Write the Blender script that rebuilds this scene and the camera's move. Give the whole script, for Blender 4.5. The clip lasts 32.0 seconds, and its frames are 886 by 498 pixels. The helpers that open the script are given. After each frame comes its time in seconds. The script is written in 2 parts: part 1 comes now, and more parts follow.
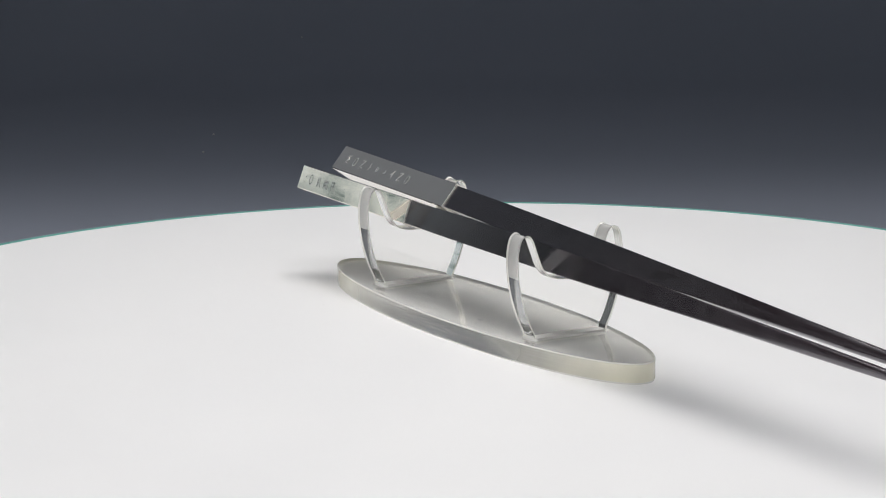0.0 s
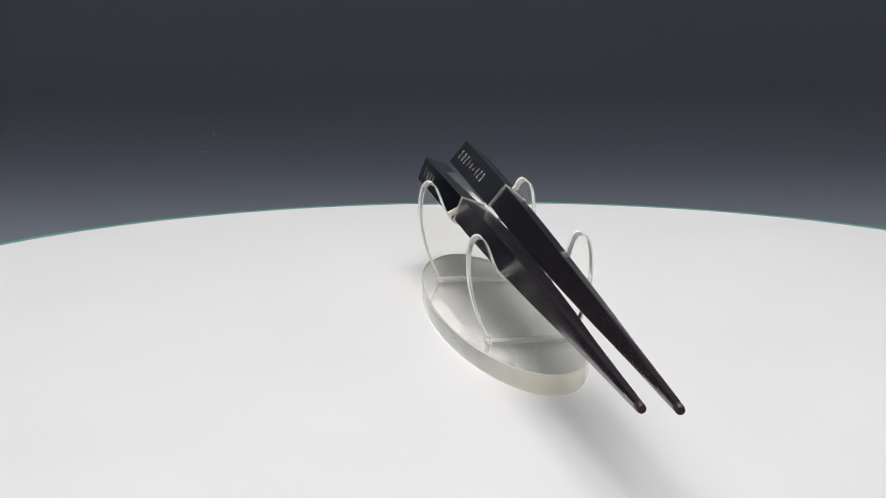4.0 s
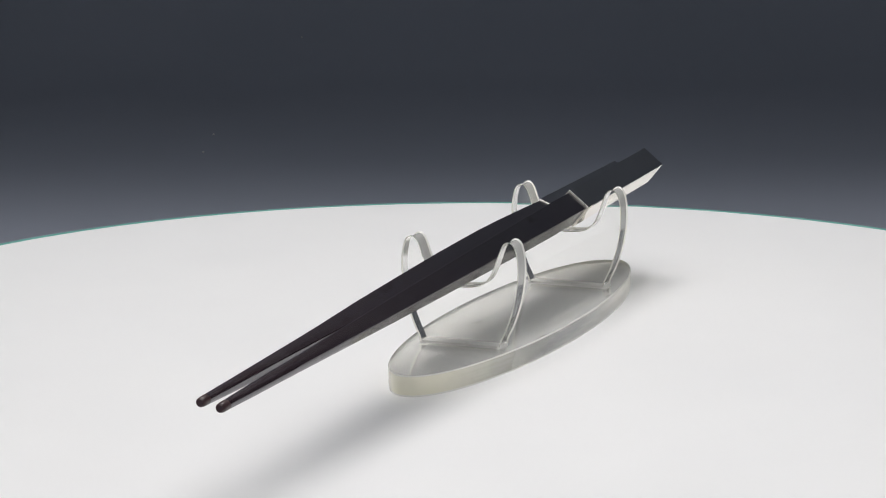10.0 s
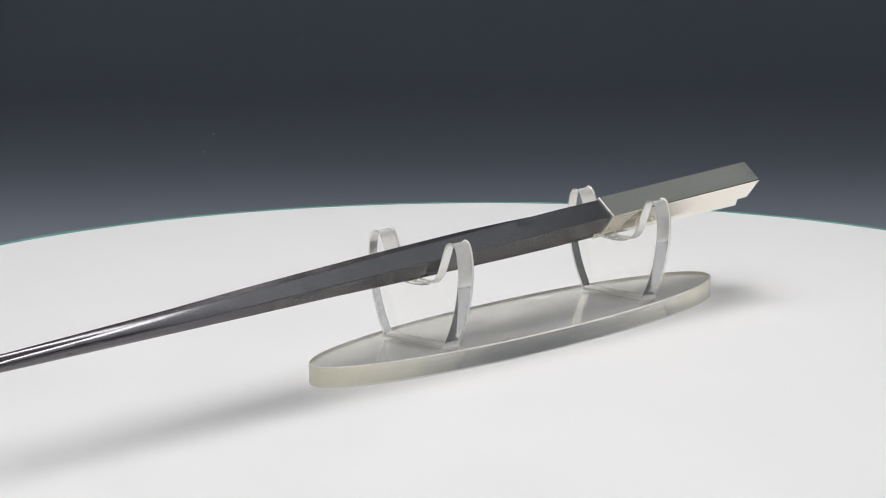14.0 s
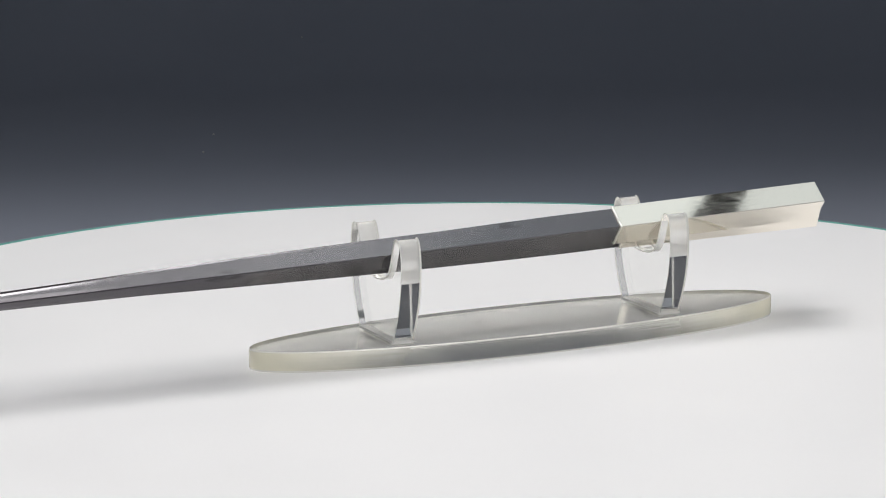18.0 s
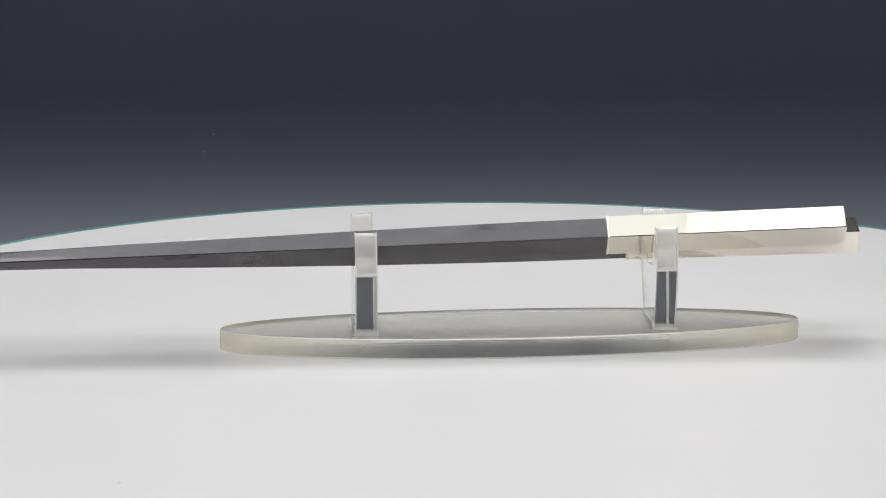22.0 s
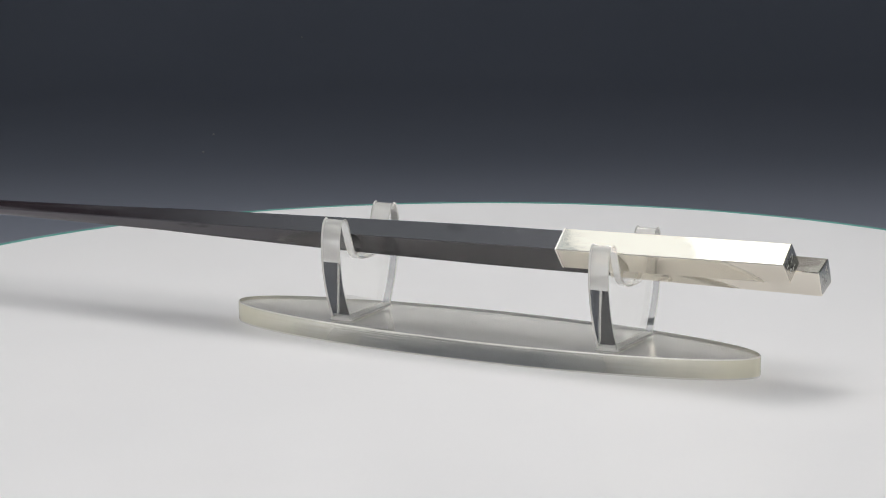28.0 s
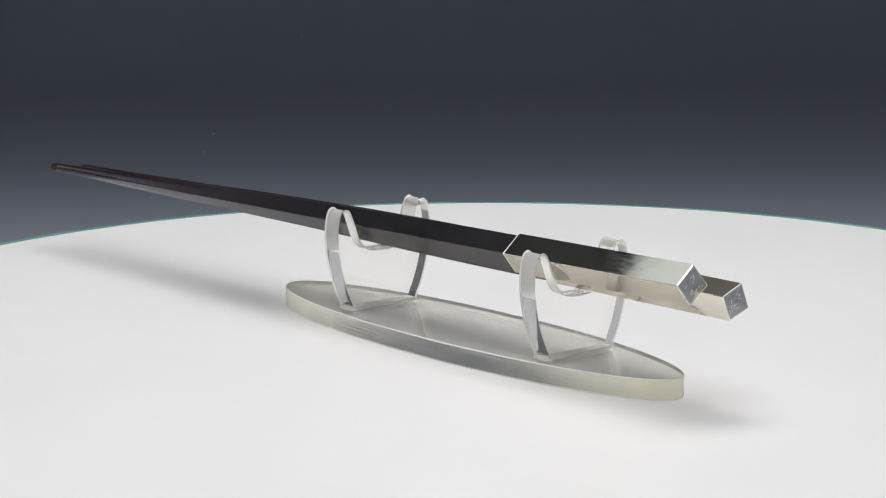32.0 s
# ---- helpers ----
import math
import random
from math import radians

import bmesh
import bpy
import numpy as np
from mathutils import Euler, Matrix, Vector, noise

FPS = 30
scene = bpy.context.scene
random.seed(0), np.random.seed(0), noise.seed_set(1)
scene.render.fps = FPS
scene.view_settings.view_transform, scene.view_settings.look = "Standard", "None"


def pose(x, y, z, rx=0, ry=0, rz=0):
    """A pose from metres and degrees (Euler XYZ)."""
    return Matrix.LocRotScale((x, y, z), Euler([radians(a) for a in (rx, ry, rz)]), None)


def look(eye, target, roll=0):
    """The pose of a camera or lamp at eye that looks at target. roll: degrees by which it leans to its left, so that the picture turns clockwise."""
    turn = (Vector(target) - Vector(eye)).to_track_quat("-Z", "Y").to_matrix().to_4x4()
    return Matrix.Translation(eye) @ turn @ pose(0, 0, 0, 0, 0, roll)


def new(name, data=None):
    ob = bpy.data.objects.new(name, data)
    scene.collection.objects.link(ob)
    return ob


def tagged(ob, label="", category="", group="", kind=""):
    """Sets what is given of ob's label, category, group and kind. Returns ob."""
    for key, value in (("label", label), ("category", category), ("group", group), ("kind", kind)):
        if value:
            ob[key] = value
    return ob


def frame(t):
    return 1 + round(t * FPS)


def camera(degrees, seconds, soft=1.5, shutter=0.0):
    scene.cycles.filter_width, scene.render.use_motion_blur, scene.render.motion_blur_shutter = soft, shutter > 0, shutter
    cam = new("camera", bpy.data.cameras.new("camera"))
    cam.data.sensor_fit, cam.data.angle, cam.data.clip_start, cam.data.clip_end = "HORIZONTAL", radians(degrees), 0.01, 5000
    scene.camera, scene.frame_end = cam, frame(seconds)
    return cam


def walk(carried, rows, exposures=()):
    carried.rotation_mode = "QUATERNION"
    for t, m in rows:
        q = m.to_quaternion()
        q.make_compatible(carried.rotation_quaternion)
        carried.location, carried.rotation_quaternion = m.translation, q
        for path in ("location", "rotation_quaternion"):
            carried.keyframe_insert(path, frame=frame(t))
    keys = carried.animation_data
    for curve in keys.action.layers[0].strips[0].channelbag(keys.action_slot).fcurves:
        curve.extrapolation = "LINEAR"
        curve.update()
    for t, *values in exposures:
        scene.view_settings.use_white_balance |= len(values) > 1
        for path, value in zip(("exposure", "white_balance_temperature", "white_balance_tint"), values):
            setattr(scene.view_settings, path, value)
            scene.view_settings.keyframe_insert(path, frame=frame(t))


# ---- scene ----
# ---- camera: fixed on a stand, a long lens looking slightly down on the turntable ----
cam = camera(15.225, 32.0, soft=1.05)
EYE = Vector((0.0, -0.73486, 0.17026))
PITCH, YAW = radians(11.528), radians(-0.5758)
AIM = EYE + Vector((math.sin(YAW) * math.cos(PITCH), math.cos(YAW) * math.cos(PITCH), -math.sin(PITCH)))
walk(cam, [(0.0, look(EYE, AIM, -0.326)), (32.0, look(EYE, AIM, -0.326))], exposures=[(0.0, 0.0), (18.5, -0.01), (21.0, -0.12), (23.3, -0.17), (24.8, -0.09), (26.3, -0.12), (28.0, -0.22), (29.1, -0.19), (30.2, -0.08), (31.0, -0.03), (32.0, -0.01)])

# ---- light: a sloping roof of diffusers with two tubes, added fill lamps at its back and in front, in a dim studio ----
world = bpy.data.worlds.new("studio_ambient")
scene.world = world
world.use_nodes = True
world.node_tree.nodes["Background"].inputs["Color"].default_value = (0.87, 0.95, 1.02, 1)
world.node_tree.nodes["Background"].inputs["Strength"].default_value = 0.066


RIG = pose(0, -0.013, 0.568, -18)


def roof_lamp(name, x0, x1, v0, v1, radiance, colour):
    """A glowing panel in the sloping roof of the rig, from x0 to x1 and, down the slope towards the back, from v0 to v1."""
    lamp = bpy.data.lights.new(name, "AREA")
    lamp.shape, lamp.size, lamp.size_y, lamp.color = "RECTANGLE", x1 - x0, v1 - v0, colour
    lamp.energy = radiance * math.pi * (x1 - x0) * (v1 - v0)
    lamp.spread = radians(156)
    ob = new(name, lamp)
    ob.matrix_basis = RIG @ pose((x0 + x1) / 2, (v0 + v1) / 2, 0)
    return ob


WARM, COOL, MINT = (1.0, 0.97, 0.962), (0.95, 0.985, 0.975), (0.89, 0.97, 1.0)
roof_lamp("diffuser_light", -0.115, 0.103, -0.078, 0.122, 0.82, COOL)
roof_lamp("tube_light", -0.165, -0.129, -0.078, 0.122, 1.4, COOL)
roof_lamp("tube_glow_light", -0.128, -0.116, -0.078, 0.122, 1.02, COOL)
roof_lamp("tube_glow_light", -0.208, -0.166, -0.078, 0.122, 0.9, COOL)
roof_lamp("tube_glow_light", 0.104, 0.117, -0.078, 0.122, 1.02, COOL)
roof_lamp("tube_light", 0.118, 0.166, -0.078, 0.122, 1.4, COOL)
# Strong rear fill, added where the caps do not mirror it, evens the platter.
roof_lamp("rear_fill_light", -0.13, 0.13, 0.126, 0.304, 7.0, WARM)
roof_lamp("side_diffuser_light", -0.362, -0.209, -0.078, 0.304, 0.50, MINT)
roof_lamp("side_diffuser_light", 0.171, 0.2875, -0.078, 0.304, 0.64, MINT)
roof_lamp("outer_diffuser_light", 0.302, 0.412, -0.60, 0.304, 0.54, MINT)
roof_lamp("light_bar", -0.075, 0.085, -0.60, -0.082, 2.7, WARM)
# Wide fill panels added outside the caps' reflections to soften the shadows.
roof_lamp("wide_fill_light", -0.362, -0.077, -0.60, -0.082, 2.3, WARM)
roof_lamp("wide_fill_light", 0.087, 0.2875, -0.60, -0.082, 2.3, WARM)
roof_lamp("rear_diffuser_light", -0.206, -0.132, 0.126, 0.304, 0.55, MINT)
roof_lamp("rear_diffuser_light", 0.132, 0.170, 0.126, 0.304, 0.6, MINT)
# Unseen fill lamp added behind the camera to lighten shadows, rim and legs.
front = bpy.data.lights.new("front_fill_light", "AREA")
front.shape, front.size, front.size_y, front.energy, front.color = "RECTANGLE", 1.5, 0.6, 1.25, (1.0, 0.99, 0.98)
new("front_fill_light", front).matrix_basis = pose(0, -1.10, 0.42, 78)


# ---- materials ----
def material(name, colour, rough, metal=0.0):
    m = bpy.data.materials.new(name)
    m.use_nodes = True
    b = m.node_tree.nodes["Principled BSDF"]
    b.inputs["Base Color"].default_value = (*colour, 1)
    b.inputs["Roughness"].default_value = rough
    b.inputs["Metallic"].default_value = metal
    return m, m.node_tree, b


def coords(nt, scale=(1, 1, 1)):
    tc = nt.nodes.new("ShaderNodeTexCoord")
    mp = nt.nodes.new("ShaderNodeMapping")
    mp.inputs["Scale"].default_value = scale
    nt.links.new(tc.outputs["Object"], mp.inputs["Vector"])
    return mp.outputs["Vector"]


def noise_tex(nt, vec, scale, detail=3.0, rough=0.5):
    n = nt.nodes.new("ShaderNodeTexNoise")
    n.inputs["Scale"].default_value = scale
    n.inputs["Detail"].default_value = detail
    n.inputs["Roughness"].default_value = rough
    nt.links.new(vec, n.inputs["Vector"])
    return n.outputs["Fac"]


def ramp(nt, fac, stops):
    r = nt.nodes.new("ShaderNodeValToRGB")
    e = r.color_ramp.elements
    while len(e) < len(stops):
        e.new(0.5)
    for el, (pos, c) in zip(e, stops):
        el.position, el.color = pos, (*c, 1) if len(c) == 3 else c
    nt.links.new(fac, r.inputs["Fac"])
    return r.outputs["Color"]


def remap(nt, fac, a, b, c, d):
    r = nt.nodes.new("ShaderNodeMapRange")
    for k, v in zip(("From Min", "From Max", "To Min", "To Max"), (a, b, c, d)):
        r.inputs[k].default_value = v
    nt.links.new(fac, r.inputs["Value"])
    return r.outputs["Result"]


def mixed(nt, fac, a, b):
    m = nt.nodes.new("ShaderNodeMix")
    m.data_type = "RGBA"
    nt.links.new(fac, m.inputs["Factor"])
    for sock, v in ((m.inputs["A"], a), (m.inputs["B"], b)):
        if isinstance(v, tuple):
            sock.default_value = (*v, 1)
        else:
            nt.links.new(v, sock)
    return m.outputs["Result"]


def bump(nt, b, height, strength, distance):
    n = nt.nodes.new("ShaderNodeBump")
    n.inputs["Strength"].default_value = strength
    n.inputs["Distance"].default_value = distance
    nt.links.new(height, n.inputs["Height"])
    nt.links.new(n.outputs["Normal"], b.inputs["Normal"])


def specks(nt, vec, scale, size, keep_over=0.80):
    """1 on sparse small grains, 0 between them."""
    v = nt.nodes.new("ShaderNodeTexVoronoi")
    v.inputs["Scale"].default_value = scale
    v.inputs["Randomness"].default_value = 1.0
    nt.links.new(vec, v.inputs["Vector"])
    near = remap(nt, v.outputs["Distance"], size, size * 0.6, 0, 1)
    keep = remap(nt, v.outputs["Color"], keep_over, keep_over + 0.02, 0, 1)
    m = nt.nodes.new("ShaderNodeMath")
    m.operation = "MULTIPLY"
    nt.links.new(near, m.inputs[0])
    nt.links.new(keep, m.inputs[1])
    return m.outputs[0]


def white_platter():
    m, nt, b = material("white_platter", (0.80, 0.80, 0.80), 0.45)
    v = coords(nt)
    cloud = noise_tex(nt, v, 14, 4)
    base = ramp(nt, cloud, [(0.3, (0.855, 0.853, 0.857)), (0.7, (0.872, 0.868, 0.868))])
    nt.links.new(mixed(nt, specks(nt, v, 60, 0.035), base, (0.60, 0.60, 0.58)), b.inputs["Base Color"])
    nt.links.new(remap(nt, noise_tex(nt, v, 40), 0.3, 0.7, 0.40, 0.52), b.inputs["Roughness"])
    bump(nt, b, noise_tex(nt, v, 900, 2), 0.05, 0.0002)
    b.inputs["Specular IOR Level"].default_value = 0.3
    return m


def platter_edge():
    m, nt, b = material("platter_edge", (0.12, 0.32, 0.29), 0.2)
    v = coords(nt)
    nt.links.new(ramp(nt, noise_tex(nt, v, 60), [(0.3, (0.17, 0.47, 0.41)), (0.7, (0.24, 0.57, 0.50))]), b.inputs["Base Color"])
    return m


def backdrop_paper():
    m, nt, b = material("backdrop_paper", (0.335, 0.362, 0.435), 0.85)
    v = coords(nt)
    cloud = noise_tex(nt, v, 5, 4)
    base = ramp(nt, cloud, [(0.3, (0.385, 0.412, 0.488)), (0.7, (0.418, 0.444, 0.525))])
    nt.links.new(mixed(nt, specks(nt, v, 18, 0.03), base, (0.44, 0.47, 0.52)), b.inputs["Base Color"])
    bump(nt, b, noise_tex(nt, v, 700, 3), 0.15, 0.0005)
    b.inputs["Specular IOR Level"].default_value = 0.1
    return m


def dim_paint():
    m, nt, b = material("dim_paint", (0.04, 0.042, 0.046), 0.9)
    v = coords(nt)
    nt.links.new(ramp(nt, noise_tex(nt, v, 3, 4), [(0.3, (0.036, 0.038, 0.042)), (0.7, (0.044, 0.046, 0.05))]), b.inputs["Base Color"])
    return m


def acrylic(name, tint, rough, frost, clear):
    """Clear plastic. clear: how little of it is milky."""
    m, nt, b = material(name, tint, rough)
    b.inputs["Transmission Weight"].default_value = clear
    b.inputs["IOR"].default_value = 1.49
    v = coords(nt)
    nt.links.new(remap(nt, noise_tex(nt, v, 180, 3), 0.3, 0.7, rough * 0.5, rough + frost), b.inputs["Roughness"])
    return m


def black_lacquer():
    m, nt, b = material("black_lacquer", (0.006, 0.005, 0.006), 0.2)
    v = coords(nt, (0.12, 1, 1))
    grain = noise_tex(nt, v, 900, 4, 0.6)
    base = ramp(nt, grain, [(0.3, (0.0095, 0.0082, 0.0100)), (0.75, (0.0155, 0.0130, 0.0148))])
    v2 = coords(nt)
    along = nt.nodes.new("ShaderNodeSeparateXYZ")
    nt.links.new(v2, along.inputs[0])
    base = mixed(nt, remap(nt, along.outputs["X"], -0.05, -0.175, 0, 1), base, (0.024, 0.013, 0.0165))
    nt.links.new(mixed(nt, specks(nt, v2, 260, 0.052, 0.45), base, (0.13, 0.13, 0.125)), b.inputs["Base Color"])
    nt.links.new(remap(nt, noise_tex(nt, v2, 260, 4), 0.3, 0.7, 0.17, 0.24), b.inputs["Roughness"])
    bump(nt, b, noise_tex(nt, v2, 160, 3), 0.03, 0.0004)
    b.inputs["IOR"].default_value = 2.22
    streak = noise_tex(nt, coords(nt, (0.02, 1, 1)), 1300, 4, 0.6)
    sheen = ramp(nt, streak, [(0.32, (0.90, 0.87, 0.95)), (0.64, (0.97, 0.965, 1.0))])
    smudge = remap(nt, noise_tex(nt, coords(nt, (0.3, 1, 1)), 330, 2), 0.63, 0.70, 0, 1)
    nt.links.new(mixed(nt, smudge, sheen, (0.55, 0.55, 0.58)), b.inputs["Specular Tint"])
    return m


def wood_tip():
    m, nt, b = material("tip_wood", (0.035, 0.014, 0.015), 0.35)
    v = coords(nt, (0.1, 1, 1))
    nt.links.new(ramp(nt, noise_tex(nt, v, 1500, 3), [(0.3, (0.022, 0.009, 0.011)), (0.7, (0.05, 0.02, 0.02))]), b.inputs["Base Color"])
    return m


def silver(name, colour, rough, scratch):
    m, nt, b = material(name, colour, rough, 1.0)
    v = coords(nt, (0.15, 1, 1))
    lines = noise_tex(nt, v, 1600, 3, 0.6)
    nt.links.new(remap(nt, lines, 0.3, 0.7, rough * 0.6, rough * 1.5), b.inputs["Roughness"])
    bump(nt, b, noise_tex(nt, coords(nt), 90, 2), scratch, 0.0004)
    return m


WHITE, EDGE, PAPER, PAINT = white_platter(), platter_edge(), backdrop_paper(), dim_paint()
CLEAR = acrylic("clear_acrylic", (0.99, 0.99, 0.975), 0.008, 0.015, 1.0)
SMOKE = acrylic("worn_acrylic", (0.87, 0.87, 0.84), 0.04, 0.07, 0.87)


def sawn_edge():
    """The rim of the oval base: clear along the flanks, frosted and creamy where the saw turned at its two ends."""
    m, nt, b = material("sawn_acrylic_edge", (0.92, 0.91, 0.85), 0.05)
    b.inputs["IOR"].default_value = 1.49
    v = coords(nt)
    sep = nt.nodes.new("ShaderNodeSeparateXYZ")
    nt.links.new(v, sep.inputs[0])
    far = nt.nodes.new("ShaderNodeMath")
    far.operation = "ABSOLUTE"
    nt.links.new(sep.outputs["X"], far.inputs[0])
    wave = nt.nodes.new("ShaderNodeMath")
    wave.operation = "MULTIPLY_ADD"
    nt.links.new(noise_tex(nt, v, 140, 3), wave.inputs[0])
    wave.inputs[1].default_value = 0.012
    nt.links.new(far.outputs[0], wave.inputs[2])
    ends = remap(nt, wave.outputs[0], 0.026, 0.068, 0, 1)
    streak = noise_tex(nt, coords(nt, (0.12, 0.12, 2.5)), 700, 4, 0.65)
    flank = ramp(nt, streak, [(0.36, (0.83, 0.83, 0.79)), (0.58, (0.985, 0.985, 0.965))])
    nt.links.new(mixed(nt, ends, flank, (0.965, 0.935, 0.765)), b.inputs["Base Color"])
    nt.links.new(remap(nt, ends, 0, 1, 0.95, 0.28), b.inputs["Transmission Weight"])
    nt.links.new(remap(nt, streak, 0.3, 0.7, 0.02, 0.11), b.inputs["Roughness"])
    bump(nt, b, noise_tex(nt, coords(nt, (0.05, 0.05, 3.0)), 900, 4, 0.6), 0.12, 0.0003)
    return m


SAWN = sawn_edge()
FLAMED = acrylic("flame_polished_edge", (0.99, 0.985, 0.955), 0.03, 0.05, 0.63)
# Milky pale bevels: the bright highlight along the edges is put into their colour.
BEVEL = acrylic("highlight_bevel", (0.985, 0.98, 0.93), 0.12, 0.1, 0.30)
SIDE = acrylic("polished_acrylic_edge", (0.985, 0.985, 0.965), 0.012, 0.02, 0.965)


def glowing_cloth():
    """Cloth of an added, unseen side panel; its crease shading and glow are put into the colour."""
    m, nt, b = material("glowing_cloth", (0.7, 0.74, 0.73), 0.8)
    b.inputs["Specular IOR Level"].default_value = 0.1
    crease_shade = noise_tex(nt, coords(nt, (1, 1, 1.4)), 150, 3, 0.6)
    colour = ramp(nt, crease_shade, [(0.40, (0.06, 0.105, 0.10)), (0.48, (0.45, 0.51, 0.51)), (0.56, (0.80, 0.84, 0.84)), (0.66, (0.38, 0.44, 0.44))])
    nt.links.new(colour, b.inputs["Base Color"])
    nt.links.new(colour, b.inputs["Emission Color"])
    b.inputs["Emission Strength"].default_value = 0.62
    bump(nt, b, crease_shade, 0.6, 0.002)
    return m


GLOW_CLOTH = glowing_cloth()
# Pale strip made to glow, so that the far cap mirrors a light band.
GLOW_STRIP, glow_strip_nodes, glow_strip_shader = material("pale_glow_strip", (0.72, 0.77, 0.77), 0.8)
glow_strip_shader.inputs["Emission Color"].default_value = (0.72, 0.77, 0.77, 1)
glow_strip_shader.inputs["Emission Strength"].default_value = 0.62
# Grey that glows faintly: the tone the near cap mirrors, on an added flap.
GLOW_FLAP, glow_flap_nodes, glow_flap_shader = material("grey_glow_flap", (0.435, 0.468, 0.525), 0.8)
glow_flap_shader.inputs["Emission Color"].default_value = (0.435, 0.468, 0.525, 1)
glow_flap_shader.inputs["Emission Strength"].default_value = 0.26
FILL_WHITE = material("white_fill_board", (0.80, 0.80, 0.80), 0.75)[0]
BOARD = material("dull_board", (0.09, 0.09, 0.092), 0.85)[0]
NAVY = material("navy_flag_cloth", (0.032, 0.042, 0.068), 0.9)[0]
# Dimmer glowing grey for added strips that the caps mirror.
GREY_GLOW, grey_glow_nodes, grey_glow_shader = material("dim_grey_glow", (0.42, 0.455, 0.46), 0.8)
grey_glow_shader.inputs["Emission Color"].default_value = (0.42, 0.455, 0.46, 1)
grey_glow_shader.inputs["Emission Strength"].default_value = 0.15
# Brown of an added patch that puts a dull mark into the cap reflections.
BROWN_PATCH = material("brown_patch", (0.80, 0.70, 0.50), 0.6)[0]
LINT = material("pale_lint", (0.75, 0.74, 0.72), 0.9)[0]
POLE = material("black_bracket", (0.03, 0.03, 0.03), 0.5)[0]
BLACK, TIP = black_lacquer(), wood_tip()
SILVER = silver("polished_silver", (0.96, 0.905, 0.81), 0.055, 0.05)
COLLAR = silver("brushed_collar", (0.96, 0.93, 0.87), 0.36, 0.05)
STAMPED = silver("stamped_silver", (0.50, 0.49, 0.47), 0.16, 0.3)
ETCHED = material("etched_silver", (0.88, 0.88, 0.87), 0.50, 1.0)[0]
# Darker copy for the far marks; their dim reflection is put into the colour.
DIM_ETCHED = material("dim_etched_silver", (0.66, 0.66, 0.66), 0.36, 1.0)[0]
DARK = material("dark_metal", (0.05, 0.05, 0.05), 0.6)[0]
WORN = material("worn_stamp", (0.80, 0.79, 0.76), 0.42, 1.0)[0]
GLUE = material("cloudy_glue", (0.93, 0.925, 0.89), 0.3)[0]
GLUE.node_tree.nodes["Principled BSDF"].inputs["Transmission Weight"].default_value = 0.35
GRIME = material("dark_grime", (0.06, 0.06, 0.055), 0.7)[0]


# ---- building helpers (the moving things are built in millimetres round the turntable's axis) ----
MM = 0.001


def part(name, bm, mat, parent=None, label="", angle=30, second=None):
    me = bpy.data.meshes.new(name)
    bmesh.ops.recalc_face_normals(bm, faces=bm.faces)
    bm.to_mesh(me)
    bm.free()
    me.materials.append(mat)
    if second:
        me.materials.append(second)
    for f in me.polygons:
        f.use_smooth = True
    me.set_sharp_from_angle(angle=radians(angle))
    ob = new(name, me)
    if parent:
        ob.parent = parent
    if label:
        ob["label"] = label
    return ob


def box(bm, lo, hi):
    r = bmesh.ops.create_cube(bm, size=1)["verts"]
    lo, hi = Vector(lo), Vector(hi)
    for v in r:
        v.co = Vector([lo[i] + (v.co[i] + 0.5) * (hi[i] - lo[i]) for i in range(3)])
    return r


def loft(bm, rings, caps=(True, True)):
    made = [[bm.verts.new(p) for p in ring] for ring in rings]
    n = len(made[0])
    for a, b in zip(made, made[1:]):
        for i in range(n):
            bm.faces.new((a[i], a[(i + 1) % n], b[(i + 1) % n], b[i]))
    if caps[0]:
        bm.faces.new(made[0][::-1])
    if caps[1]:
        bm.faces.new(made[-1])
    return made


def prism(bm, outline, x0, x1, bevel, origin):
    """An outline of (y, z) in millimetres, pushed from x0 to x1, with its two rims chamfered."""
    pts = [Vector(p) for p in outline]
    n = len(pts)
    inner = []
    for i in range(n):
        a, b, c = pts[i - 1], pts[i], pts[(i + 1) % n]
        d = (b - a).normalized() + (c - b).normalized()
        nor = Vector((-d.y, d.x)).normalized()
        inner.append(b + nor * bevel)
    rings = [[((x - origin[0]) * MM, (p.x - origin[1]) * MM, (p.y - origin[2]) * MM) for p in ring]
             for x, ring in ((x0, inner), (x0 + bevel, pts), (x1 - bevel, pts), (x1, inner))]
    loft(bm, rings)


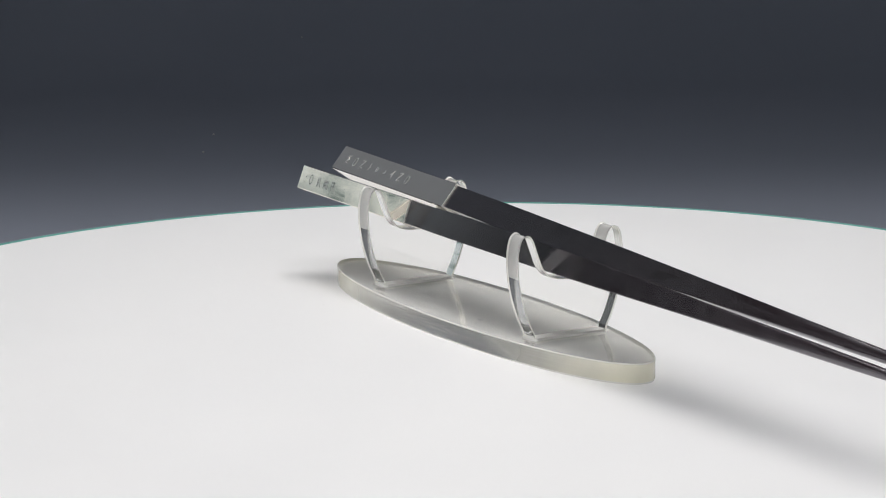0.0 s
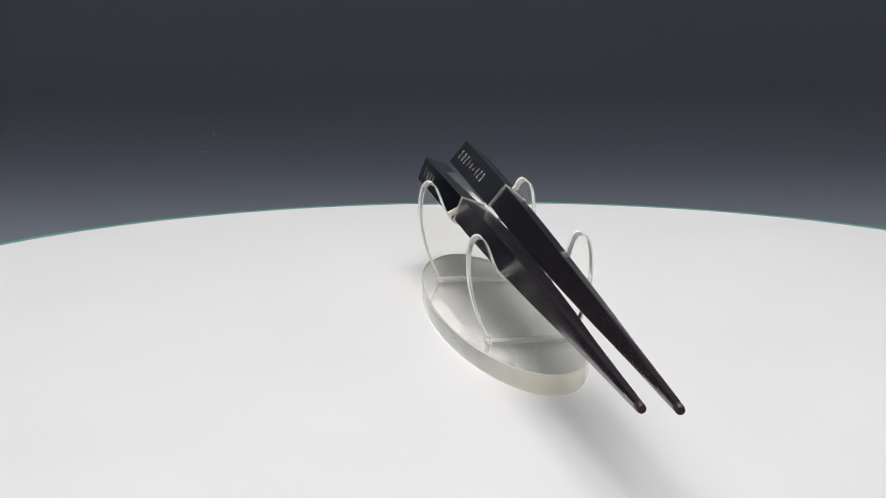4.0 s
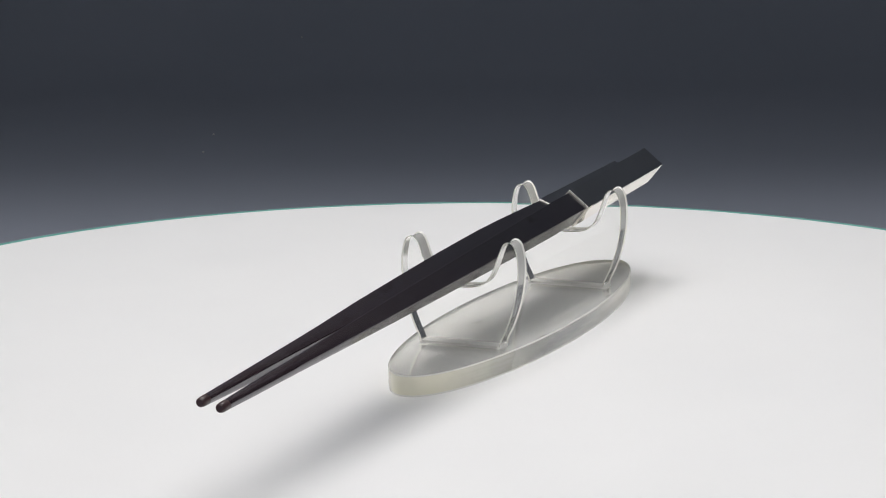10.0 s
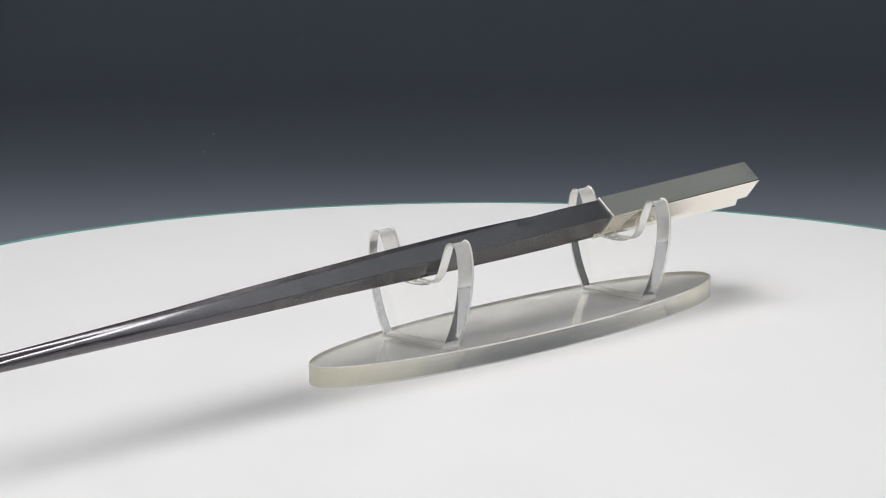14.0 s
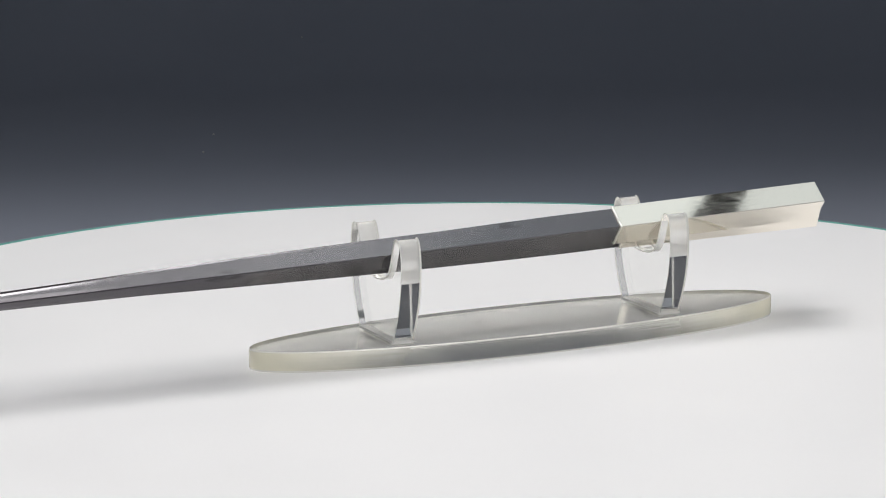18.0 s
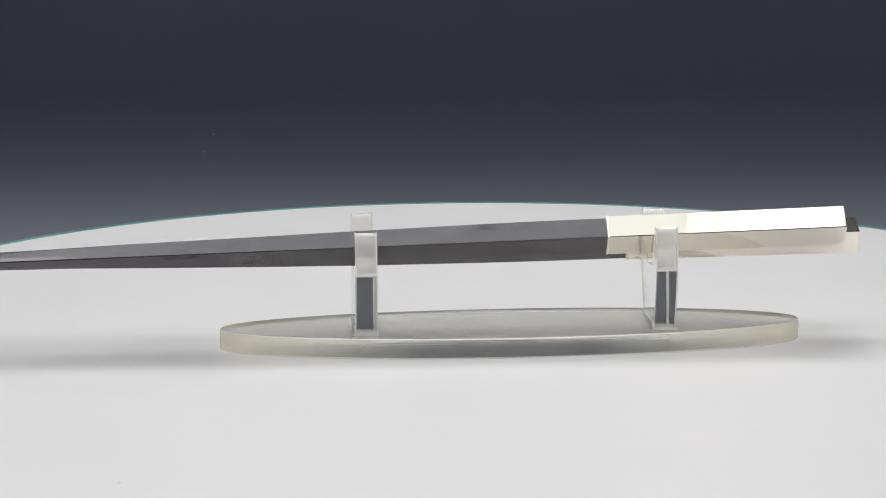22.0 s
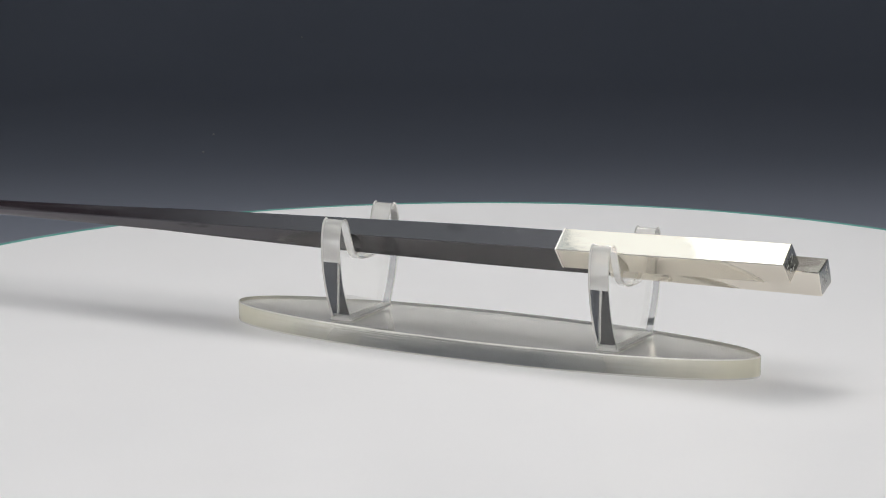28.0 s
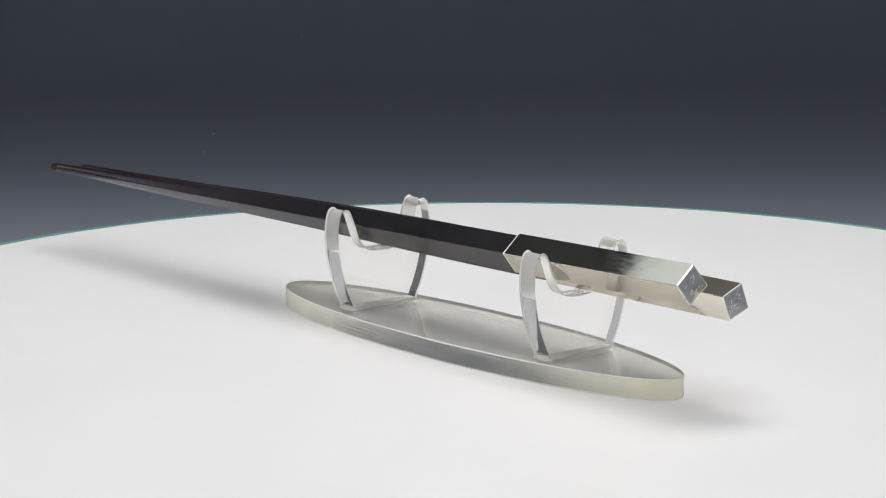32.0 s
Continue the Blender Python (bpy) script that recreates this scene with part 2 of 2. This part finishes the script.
# ---- the studio: backdrop sheet and table, with added unseen boards and light rig ----
def studio():
    bm = bmesh.new()
    prof = [(-1.15, -0.052), (0.70, -0.052)]
    for k in range(1, 25):
        a = radians(90 * k / 24)
        prof.append((0.70 + 0.25 * math.sin(a), -0.052 + 0.25 * (1 - math.cos(a))))
    prof.append((0.95, 0.72))
    xs = [-1.45 + 2.9 * i / 12 for i in range(13)]
    for dz in (0.0, -0.003):
        grid = [[bm.verts.new((x, y + (0.003 if dz and y > 0.83 else 0), z + dz)) for y, z in prof] for x in xs]
        for a, b in zip(grid, grid[1:]):
            for i in range(len(prof) - 1):
                bm.faces.new((a[i], b[i], b[i + 1], a[i + 1]))
    paper = tagged(part("backdrop", bm, PAPER), "dark blue-grey seamless paper backdrop sweeping up behind the turntable", "backdrop", kind="structure")
    for x, y, z in ((-0.0797, 0.779, -0.0388), (-0.1067, 0.546, -0.0518), (-0.1059, 0.588, -0.0518)):
        bm = bmesh.new()
        bmesh.ops.create_icosphere(bm, subdivisions=1, radius=1)
        for v in bm.verts:
            v.co = Vector((x + v.co.x * 0.0005, y + v.co.y * 0.0011, z + v.co.z * 0.0004))
        part("lint", bm, LINT, paper, "pale speck of lint")
    bm = bmesh.new()
    box(bm, (-4.0, -4.0, -0.80), (4.0, 4.0, -0.75))
    tagged(part("floor", bm, PAINT), "dim grey painted studio floor", "floor", kind="structure")
    for x, y0, y1, high, name, label, kind, mat, sheet in (
            (-0.47, 0.255, 0.347, 0.46, "reflection_panel", "narrow glowing cloth panel with painted creases, added beside the turntable for the far cap to mirror", "diffuser panel", GLOW_CLOTH, "cloth"),
            # Unseen dark board and flag, added to darken what the silver mirrors.
            (0.47, 0.08, 0.325, 0.46, "dark_reflection_board", "tall dull grey board added beside the turntable for the end plates to mirror", "board", BOARD, "board"),
            (-0.39, 0.485, 0.745, 0.46, "dark_flag", "unseen dark navy flag added askew before the paper backdrop to darken cap reflections", "flag", NAVY, "cloth"),
            # Two unseen white reflectors, added to brighten the acrylic legs.
            (-0.46, -0.66, 0.06, 0.44, "fill_board", "unseen white reflector board added between camera and turntable to brighten the stand", "board", FILL_WHITE, "board"),
            (0.46, -0.66, 0.06, 0.44, "fill_board", "unseen white reflector board added between camera and turntable to brighten the stand", "board", FILL_WHITE, "board")):
        board = tagged(new(name), label, kind, group="foam boards" if mat == FILL_WHITE else "")
        board.matrix_basis = pose(x, (y0 + y1) / 2, -0.052, rz=-46 if mat == NAVY else 0)
        half = (y1 - y0) / 2
        glow_strip = 0.026 if mat == GLOW_CLOTH else 0.0
        bm = bmesh.new()
        bmesh.ops.bevel(bm, geom=list({e for v in box(bm, (-0.004, -half, 0.001), (0.004, half - glow_strip, high)) for e in v.link_edges}), offset=0.001, segments=1)
        part(sheet, bm, mat, board)
        if glow_strip:
            bm = bmesh.new()
            box(bm, (-0.003, half - glow_strip + 0.0008, 0.001), (0.003, half, high))
            part("glow_strip", bm, GLOW_STRIP, board, "smooth pale glowing strip added for the cap reflections")
        for y in (0.015 - half, half - 0.015):
            bm = bmesh.new()
            box(bm, (0.0042 if x > 0 else -0.065, y - 0.01, 0.001), (0.065 if x > 0 else -0.0042, y + 0.01, 0.012))
            part("foot", bm, POLE, board, "black bracket foot")
    # Unseen frame, added so that the caps mirror dark streaks between the lamps.
    rig = tagged(new("light_rig"), "unseen black frame on two posts, added round the overhead diffuser to darken reflections", "light rig")
    rig.matrix_basis = RIG.copy()
    for name, lo, hi in (("back_bar", (-0.66, 0.306, -0.004), (0.66, 0.350, 0.012)), ("dark_streak_bar", (0.2885, -0.60, -0.004), (0.3005, 0.304, 0.008)),
                         ("side_bar", (-0.40, -0.60, -0.004), (-0.363, 0.304, 0.012)), ("front_bar", (-0.40, -0.64, -0.004), (0.44, -0.601, 0.012)),
                         ("side_bar", (0.412, -0.60, -0.004), (0.44, 0.304, 0.012))):
        bm = bmesh.new()
        box(bm, lo, hi)
        part(name, bm, POLE, rig)
    turned = Matrix.Rotation(radians(18), 3, "X")
    # Added hangings out of view: black and grey areas for the caps to mirror.
    for name, lo, hi, mat, label in (("reflection_skirt", (-0.640, 0.2965, -0.285), (0.2395, 0.3005, -0.158), POLE, "black cloth skirt added below the back bar to darken cap reflections"),
                                     ("reflection_skirt", (-0.640, 0.2965, -0.1575), (-0.200, 0.3005, -0.103), POLE, "black cloth skirt added below the back bar to darken cap reflections"),
                                     ("reflection_strip", (-0.1995, 0.2965, -0.1575), (0.2395, 0.3005, -0.103), GREY_GLOW, "faintly glowing grey strip added along the back bar for the caps to mirror"),
                                     ("reflection_strip", (0.240, 0.2965, -0.238), (0.640, 0.3005, -0.103), GREY_GLOW, "faintly glowing grey strip added along the back bar for the caps to mirror"),
                                     ("reflection_skirt", (0.240, 0.2965, -0.285), (0.640, 0.3005, -0.2385), POLE, "black cloth skirt added below the back bar to darken cap reflections"),
                                     ("reflection_flap", (-0.472, 0.310, -0.390), (-0.468, 0.560, -0.130), GLOW_FLAP, "faintly glowing grey flap added for the near cap to mirror"),
                                     ("brown_reflection_patch", (-0.296, 0.232, -0.092), (-0.280, 0.248, -0.090), BROWN_PATCH, "brown patch added for a dull mark in the cap reflections")):
        bm = bmesh.new()
        for v in box(bm, lo, hi):
            v.co = turned @ v.co
        part(name, bm, mat, rig, label)
    for x in (-0.65, 0.65):
        bm = bmesh.new()
        for v in box(bm, (x - 0.009, 0.285, -0.619), (x + 0.009, 0.303, -0.095)):
            v.co = turned @ v.co
        part("post", bm, POLE, rig)
    table = tagged(new("studio_table"), "dark table carrying the backdrop paper and turntable", "table")
    table.location = (0, 0.1, -0.75)
    bm = bmesh.new()
    box(bm, (-1.47, -1.27, 0.655), (1.47, 1.30, 0.694))
    part("tabletop", bm, DARK, table)
    for sx in (-1.38, 1.38):
        for sy in (-1.18, 1.18):
            bm = bmesh.new()
            box(bm, (sx - 0.03, sy - 0.03, 0), (sx + 0.03, sy + 0.03, 0.655))
            part("leg", bm, DARK, table)


# ---- the turntable ----
def turntable():
    ob = tagged(new("turntable"), "round glossy white turntable platter slowly turning", "turntable")
    rim, n = 0.165, 192

    def ring(r, z):
        return [(r * math.cos(2 * math.pi * i / n), r * math.sin(2 * math.pi * i / n), z) for i in range(n)]
    bm = bmesh.new()
    loft(bm, [ring(0.02, -0.010), ring(rim - 0.0021, -0.010), ring(rim - 0.0021, 0.0)], (True, True))
    part("platter", bm, WHITE, ob)
    bm = bmesh.new()
    loft(bm, [ring(rim - 0.0021, -0.0097), ring(rim, -0.0094), ring(rim, -0.0005), ring(rim - 0.0002, 0.0), ring(rim - 0.0021, 0.0)], (False, False))
    part("rim_band", bm, EDGE, ob, "thin green-tinged glass edge band")
    bm = bmesh.new()
    loft(bm, [ring(0.100, -0.052), ring(0.100, -0.046), ring(0.085, -0.040), ring(0.060, -0.0105)], (True, True))
    part("drive_base", bm, DARK, ob, "black motor base")
    bm = bmesh.new()
    bmesh.ops.create_circle(bm, cap_ends=True, segments=16, radius=1)
    for i, v in enumerate(bm.verts):
        v.co = Vector((0.0002 + v.co.x * 0.0009, -0.0013 + v.co.y * (0.0007 + 0.0001 * math.sin(2.3 * i)), 0.00003))
    part("spindle_mark", bm, GRIME, ob, "dark spindle mark at the centre")
    return ob


# ---- the acrylic stand ----
STAND = (7.3, -7.2, 0.0)
YOKE_Y = -7.5
YOKE = [(9.1, 4.93), (9.35, 6.2), (10.4, 8.3), (11.5, 11.1), (12.45, 14.2), (13.1, 17.6), (13.45, 20.8), (13.4, 23.7), (13.05, 26.0), (12.55, 27.4), (11.9, 28.05), (11.2, 28.2),
        (10.5, 27.8), (9.95, 26.9), (9.4, 25.5), (8.5, 23.0), (7.6, 20.9), (6.4, 19.3), (4.8, 18.3), (2.6, 17.8), (0.0, 17.65)]


def spline(pts, n):
    """A smooth line through points, with n steps from each to the next."""
    out = []
    for i in range(len(pts) - 1):
        p0, p1, p2, p3 = (Vector(pts[max(0, min(len(pts) - 1, k))]) for k in (i - 1, i, i + 1, i + 2))
        for k in range(n):
            u = k / n
            out.append(0.5 * (2 * p1 + (p2 - p0) * u + (2 * p0 - 5 * p1 + 4 * p2 - p3) * u * u + (3 * p1 - p0 - 3 * p2 + p3) * u ** 3))
    return out + [Vector(pts[-1])]


def display_stand():
    ob = tagged(new("display_stand"), "clear acrylic display stand with oval base and two yokes", "display stand")
    n = 144
    rings = []
    for z, inset in ((0.06, 0.20), (0.46, 0.0), (4.42, 0.0), (4.67, 0.25)):
        rings.append([((65.4 - inset) * math.cos(2 * math.pi * i / n) * MM, (15.2 - inset) * math.sin(2 * math.pi * i / n) * MM, z * MM) for i in range(n)])
    bm = bmesh.new()
    loft(bm, rings)
    for f in bm.faces:
        if len(f.verts) == 4:
            f.material_index = 3 if not 0.4 < f.calc_center_median().z / MM < 4.4 else 1
    base = part("base_plate", bm, SMOKE, ob, "greyish worn oval acrylic base with sawn edge", second=SAWN)
    base.data.materials.append(FLAMED)
    base.data.materials.append(BEVEL)
    base.visible_shadow = False
    half = spline(YOKE, 3)
    outline = [(YOKE_Y - p.x, p.y) for p in half] + [(YOKE_Y + p.x, p.y) for p in half[-2::-1]]
    for x0 in (-28.1, 38.4):
        bm = bmesh.new()
        prism(bm, outline, x0, x0 + 4.9, 0.30, STAND)
        for f in bm.faces:
            if len(f.verts) == 4:
                f.normal_update()
                f.material_index = 3 if abs(f.normal.x) > 0.3 else 1 if f.calc_center_median().z > 18.6 * MM else 2
        yoke = part("yoke", bm, CLEAR, ob, "clear curved acrylic yoke", second=FLAMED)
        yoke.data.materials.append(SIDE)
        yoke.data.materials.append(BEVEL)
        yoke.visible_shadow = False
        bm = bmesh.new()
        box(bm, ((x0 - 0.15 - STAND[0]) * MM, (YOKE_Y - 8.9 - STAND[1]) * MM, 4.69 * MM), ((x0 + 5.05 - STAND[0]) * MM, (YOKE_Y + 8.9 - STAND[1]) * MM, 5.25 * MM))
        part("glue_seam", bm, GLUE, yoke, "thin cream glue seam")
        for side in (-1, 1):
            bm = bmesh.new()
            bmesh.ops.create_uvsphere(bm, u_segments=12, v_segments=8, radius=1)
            y = YOKE_Y + side * 9.0 - STAND[1]
            for v in bm.verts:
                v.co = Vector(((x0 + 2.45 - STAND[0] + v.co.x * 3.1) * MM, (y + v.co.y * 1.0) * MM, (4.67 + max(v.co.z, 0) * 0.6 + min(v.co.z, 0) * 0.05) * MM))
            part("glue_bead", bm, GLUE, yoke, "cloudy dried glue")
    for x, y, a, b in ((-13.0, -21.1, 1.6, 0.3), (29.5, -9.0, 0.35, 0.25), (-2.0, -18.5, 0.4, 0.2)):
        bm = bmesh.new()
        bmesh.ops.create_circle(bm, cap_ends=True, segments=14, radius=1)
        for i, v in enumerate(bm.verts):
            k = 1 + 0.2 * math.sin(3.1 * i)
            v.co = Vector(((x - STAND[0] + v.co.x * a * k) * MM, (y - STAND[1] + v.co.y * b * k) * MM, 4.70 * MM))
        part("grime_mark", bm, GRIME, base, "small dark scuff")
    return ob


# ---- the chopsticks ----
def section(radius, turn, round_off, chamfer, squash=0.86, corner=0, push=(0, 0), next_push=(0, 0)):
    """Points (y, z) of a square with small chamfers, blended towards a circle; one corner and the next may be drawn out by a share of the radius."""
    pts = []
    for k in range(4):
        a, b = (radians(turn + 90 * (k + j)) for j in (0, 1))
        va, vb = Vector((math.cos(a), math.sin(a))) * radius, Vector((math.cos(b), math.sin(b))) * radius
        for j, shift in ((corner, push), ((corner + 1) % 4, next_push)):
            if k == j:
                va += Vector(shift) * radius
            if (k + 1) % 4 == j:
                vb += Vector(shift) * radius
        d = (vb - va).normalized()
        length = (vb - va).length
        for u in (chamfer, length * 0.25, length * 0.5, length * 0.75, length - chamfer):
            p = va + d * u
            pts.append(p.lerp(p.normalized() * radius * squash, round_off))
    return pts


TAPER = [(0, 3.84), (14, 3.88), (28, 3.82), (52, 3.56), (63, 3.43), (83, 3.09), (107, 2.64), (133, 2.13), (150, 1.81), (170, 1.40), (181, 1.10)]


def taper(d):
    for (a, ra), (b, rb) in zip(TAPER, TAPER[1:]):
        if d <= b:
            return ra + (rb - ra) * (d - a) / (b - a)
    return TAPER[-1][1]


RING = [(0.30 * math.cos(a), 0.5 * math.sin(a), 0.30 * math.cos(b), 0.5 * math.sin(b)) for a, b in ((k * math.pi / 6, (k + 1) * math.pi / 6) for k in range(12))]
GLYPHS = {
    "ring": RING,
    "dot": [(-0.12, 0, 0.12, 0)],
    "zigzag": [(0.32, 0.5, -0.32, 0.42), (-0.32, 0.42, 0.12, 0), (0.12, 0, -0.34, -0.42), (-0.34, -0.42, 0.34, -0.5)],
    "zed": [(-0.3, 0.45, 0.34, 0.5), (0.34, 0.5, -0.34, -0.5), (-0.34, -0.5, 0.3, -0.45)],
    "post": [(0.05, 0.5, -0.05, -0.5), (0.2, -0.05, 0.38, -0.05)],
    "block": [(-0.22, 0.3, -0.22, -0.3), (-0.22, 0.3, 0.22, 0.3), (0.22, 0.3, 0.22, -0.3), (-0.22, 0, 0.22, 0), (-0.22, -0.3, 0.22, -0.3)],
    "hook": [(-0.3, -0.25, 0.2, -0.25), (0.2, -0.25, 0.22, 0.2)],
    "fork": [(0.3, 0.5, -0.32, -0.1), (-0.32, -0.1, 0.0, -0.05), (0.1, 0.18, 0.12, -0.5)],
    "gate": [(-0.35, 0.45, -0.35, -0.45), (-0.35, 0.1, 0.1, 0.42), (-0.35, 0, 0.05, -0.1), (0.05, -0.1, 0.38, -0.5), (0.1, 0.42, 0.12, 0.05), (-0.15, -0.15, -0.3, -0.5)],
    "comb": [(-0.4, 0.45, -0.4, -0.45), (-0.15, 0.5, -0.15, -0.4), (0.12, 0.45, 0.12, -0.45), (0.38, 0.5, 0.38, -0.5), (-0.4, 0.2, 0.38, 0.25), (-0.4, -0.12, 0.12, -0.1)],
    "tree": [(-0.3, 0.5, -0.3, -0.5), (-0.3, 0.42, 0.3, 0.4), (0.3, 0.4, 0.05, 0.0), (-0.4, 0.05, 0.4, 0.02), (0.05, 0.0, 0.4, -0.5), (0.0, -0.1, -0.12, -0.45), (0.12, 0.5, 0.1, 0.1)],
}


def stroke(bm, p, q, width, onto):
    """A thin engraved line from p to q, 0.05 high, laid on a face by the function onto."""
    d = (q - p).normalized() * width
    n = Vector((-d.y, d.x))
    ring = [p - d * 0.4 + n, q + d * 0.4 + n, q + d * 0.4 - n, p - d * 0.4 - n]
    loft(bm, [[onto(Vector((v.x, v.y, h))) * MM for v in ring] for h in (0.0, 0.05)])


def chopstick(label, collar, end, tip, turn, marks, etch, face, full, R=4.36, corner=0, push_shaft=(0, 0), push_cap=(0, 0), push_next=(0, 0)):
    """collar, end, tip: points on the axis in millimetres. face: the side, counted from turn, that carries the engraving from marks[0] to marks[-1]."""
    ob = tagged(new("chopstick"), label, "chopstick", group="pair of chopsticks")
    collar, end, tip = Vector(collar), Vector(end), Vector(tip)
    length = (collar - tip).length

    def rings(stations, a, b):
        out = []
        for u, r, k, ch in stations:
            c = a.lerp(b, u) - collar
            grow = min(1, u * length / 40) if b == tip else 1
            push = Vector(push_cap).lerp(Vector(push_shaft), grow) if b == tip else push_cap
            out.append([(c.x * MM, (c.y + p.x) * MM, (c.z + p.y) * MM) for p in section(r, turn, k, ch, 0.86, corner, push, Vector(push_next) * grow if b == tip else (0, 0))])
        return out
    st = []
    for i in range(61):
        d = length * 0.985 * i / 60
        st.append((d / length, taper(d * 181 / length) + (full * math.sin(math.pi * d / 130) if d < 130 else 0), min(1, max(0, (d - 110) / 66)), 0.08 + 0.18 * d / length))
    bm = bmesh.new()
    loft(bm, rings(st, collar, tip))
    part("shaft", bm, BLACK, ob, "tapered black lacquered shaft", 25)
    bm = bmesh.new()
    r0 = taper(0.985 * 181)
    loft(bm, rings([(0.985, r0, 1, 0.3), (0.994, r0 * 0.99, 1, 0.3), (0.9985, r0 * 0.9, 1, 0.3), (1.0, r0 * 0.70, 1, 0.3)], collar, tip))
    part("tip", bm, TIP, ob, "rounded dark brown tip", 40)
    bm = bmesh.new()
    loft(bm, rings([(-0.004, 4.0, 0, 0.16), (-0.004, R, 0, 0.16), (0.997, R, 0, 0.16), (1.0, R - 0.16, 0, 0.16)], collar, end), (False, True))
    cap = part("handle_cap", bm, SILVER, ob, "polished silver square handle", 20)
    bm = bmesh.new()
    loft(bm, rings([(-0.0080, 3.70, 0, 0.1), (-0.0080, R - 0.02, 0, 0.1), (-0.0066, R + 0.04, 0, 0.1), (-0.0020, R + 0.04, 0, 0.1), (-0.0006, R - 0.01, 0, 0.1)], collar, end), (False, False))
    part("collar", bm, COLLAR, cap, "thin bright silver collar", 20)
    bm = bmesh.new()
    loft(bm, rings([(1.0002, R - 0.4, 0, 0.3), (1.0012, R - 0.45, 0, 0.3)], collar, end), (True, True))
    plate = part("end_plate", bm, STAMPED, cap, "square end stamped with worn hallmarks", 20)
    # worn hallmarks on the end, as thin strokes
    rnd = random.Random(int(turn))
    c = end - collar
    spin = Matrix.Rotation(radians(turn - 45), 2)
    for k in range(12):
        y, z, a, w = rnd.uniform(-1.7, 1.7), rnd.uniform(-1.7, 1.7), rnd.uniform(0, math.pi), rnd.uniform(0.4, 1.0)
        bend = rnd.uniform(-0.9, 0.9)
        line = [Vector((y + w * u * math.cos(a + bend * u), z + w * u * math.sin(a + bend * u))) for u in (-0.5, -0.17, 0.17, 0.5)]
        bm = bmesh.new()
        for p, q in zip(line, line[1:]):
            stroke(bm, spin @ p, spin @ q, 0.085, lambda v: Vector((c.x + 0.06 + v.z, c.y + v.x, c.z + v.y)))
        part("hallmark", bm, WORN, plate)
    # engraved characters, too worn to read, as strokes
    side = section(R, turn, 0, 0.1, 0.86, corner, push_cap)[5 * face:5 * face + 5]
    tan = (side[-1] - side[0]).normalized()
    nor = Vector((tan.y, -tan.x))
    apothem = side[2].dot(nor)
    middle = side[2].dot(tan)
    for x, shape, size, off in marks:
        bm = bmesh.new()
        c = collar.lerp(end, (x - collar.x) / (end.x - collar.x)) - collar

        def onto(v):
            q = nor * (apothem + v.z - 0.038) + tan * (middle + off + v.y)
            return Vector((c.x - v.x, c.y + q.x, c.z + q.y))
        for x0, y0, x1, y1 in GLYPHS[shape]:
            stroke(bm, Vector((x0, y0)) * size, Vector((x1, y1)) * size, 0.125, onto)
        part("engraved_mark", bm, etch, cap)
    return ob


NEAR_COLLAR, FAR_COLLAR = (28.6, -12.6, 25.5), (33.9, -4.3, 22.3)


# ---- what moves: the platter and all that stands on it turn about the vertical axis ----
def turn_at(t):
    return -1.044 - 5.3141 * (t - 23.0)


def motions():
    for ob, spot in MOVERS:
        rows = []
        for k in range(65):
            a = turn_at(k / 2)
            c, s = math.cos(radians(a)), math.sin(radians(a))
            x, y, z = (v * MM for v in spot)
            rows.append((k / 2, pose(c * x - s * y, s * x + c * y, z, 0, 0, a)))
        walk(ob, rows)


studio()
platter = turntable()
stand = display_stand()
ENGRAVING = [(77.0 - 3.6 * i, shape, size, off) for i, (shape, size, off) in enumerate([("zigzag", 2.1, 0.1), ("ring", 2.2, 0.1), ("zed", 2.1, 0.1), ("post", 1.8, 0.1), ("block", 1.7, 0.0),
             ("hook", 1.7, 0.1), ("fork", 2.0, 0.1), ("zed", 2.1, 0.1), ("ring", 2.2, 0.1)])]
SHORT = [(83.2, "dot", 1.2, 0.4), (80.6, "ring", 2.3, 0.0), (76.4, "gate", 2.4, 0.0), (73.0, "comb", 2.4, -0.1), (69.6, "tree", 2.4, -0.1), (70.4, "dot", 1.3, -2.0), (64.0, "dot", 1.0, 0.2)]
near_stick = chopstick("black lacquered chopstick, engraved silver handle, turned on its edge", NEAR_COLLAR, (81.7, -12.5, 26.85), (-153.2, -11.05, 20.5), 84, ENGRAVING, ETCHED, 3, -0.08, 4.36, 3, (0.12, -0.22), (0.11, -0.07))
far_stick = chopstick("black lacquered chopstick, briefly engraved silver handle, lying lower in stand", FAR_COLLAR, (86.2, -4.2, 22.75), (-148.8, -4.8, 19.95), 66, SHORT, DIM_ETCHED, 3, 0.2, 4.22, 0, (0.02, 0.17), (0, 0), (-0.14, 0.06))
MOVERS = [(platter, (0, 0, 0)), (stand, STAND), (near_stick, NEAR_COLLAR), (far_stick, FAR_COLLAR)]
motions()
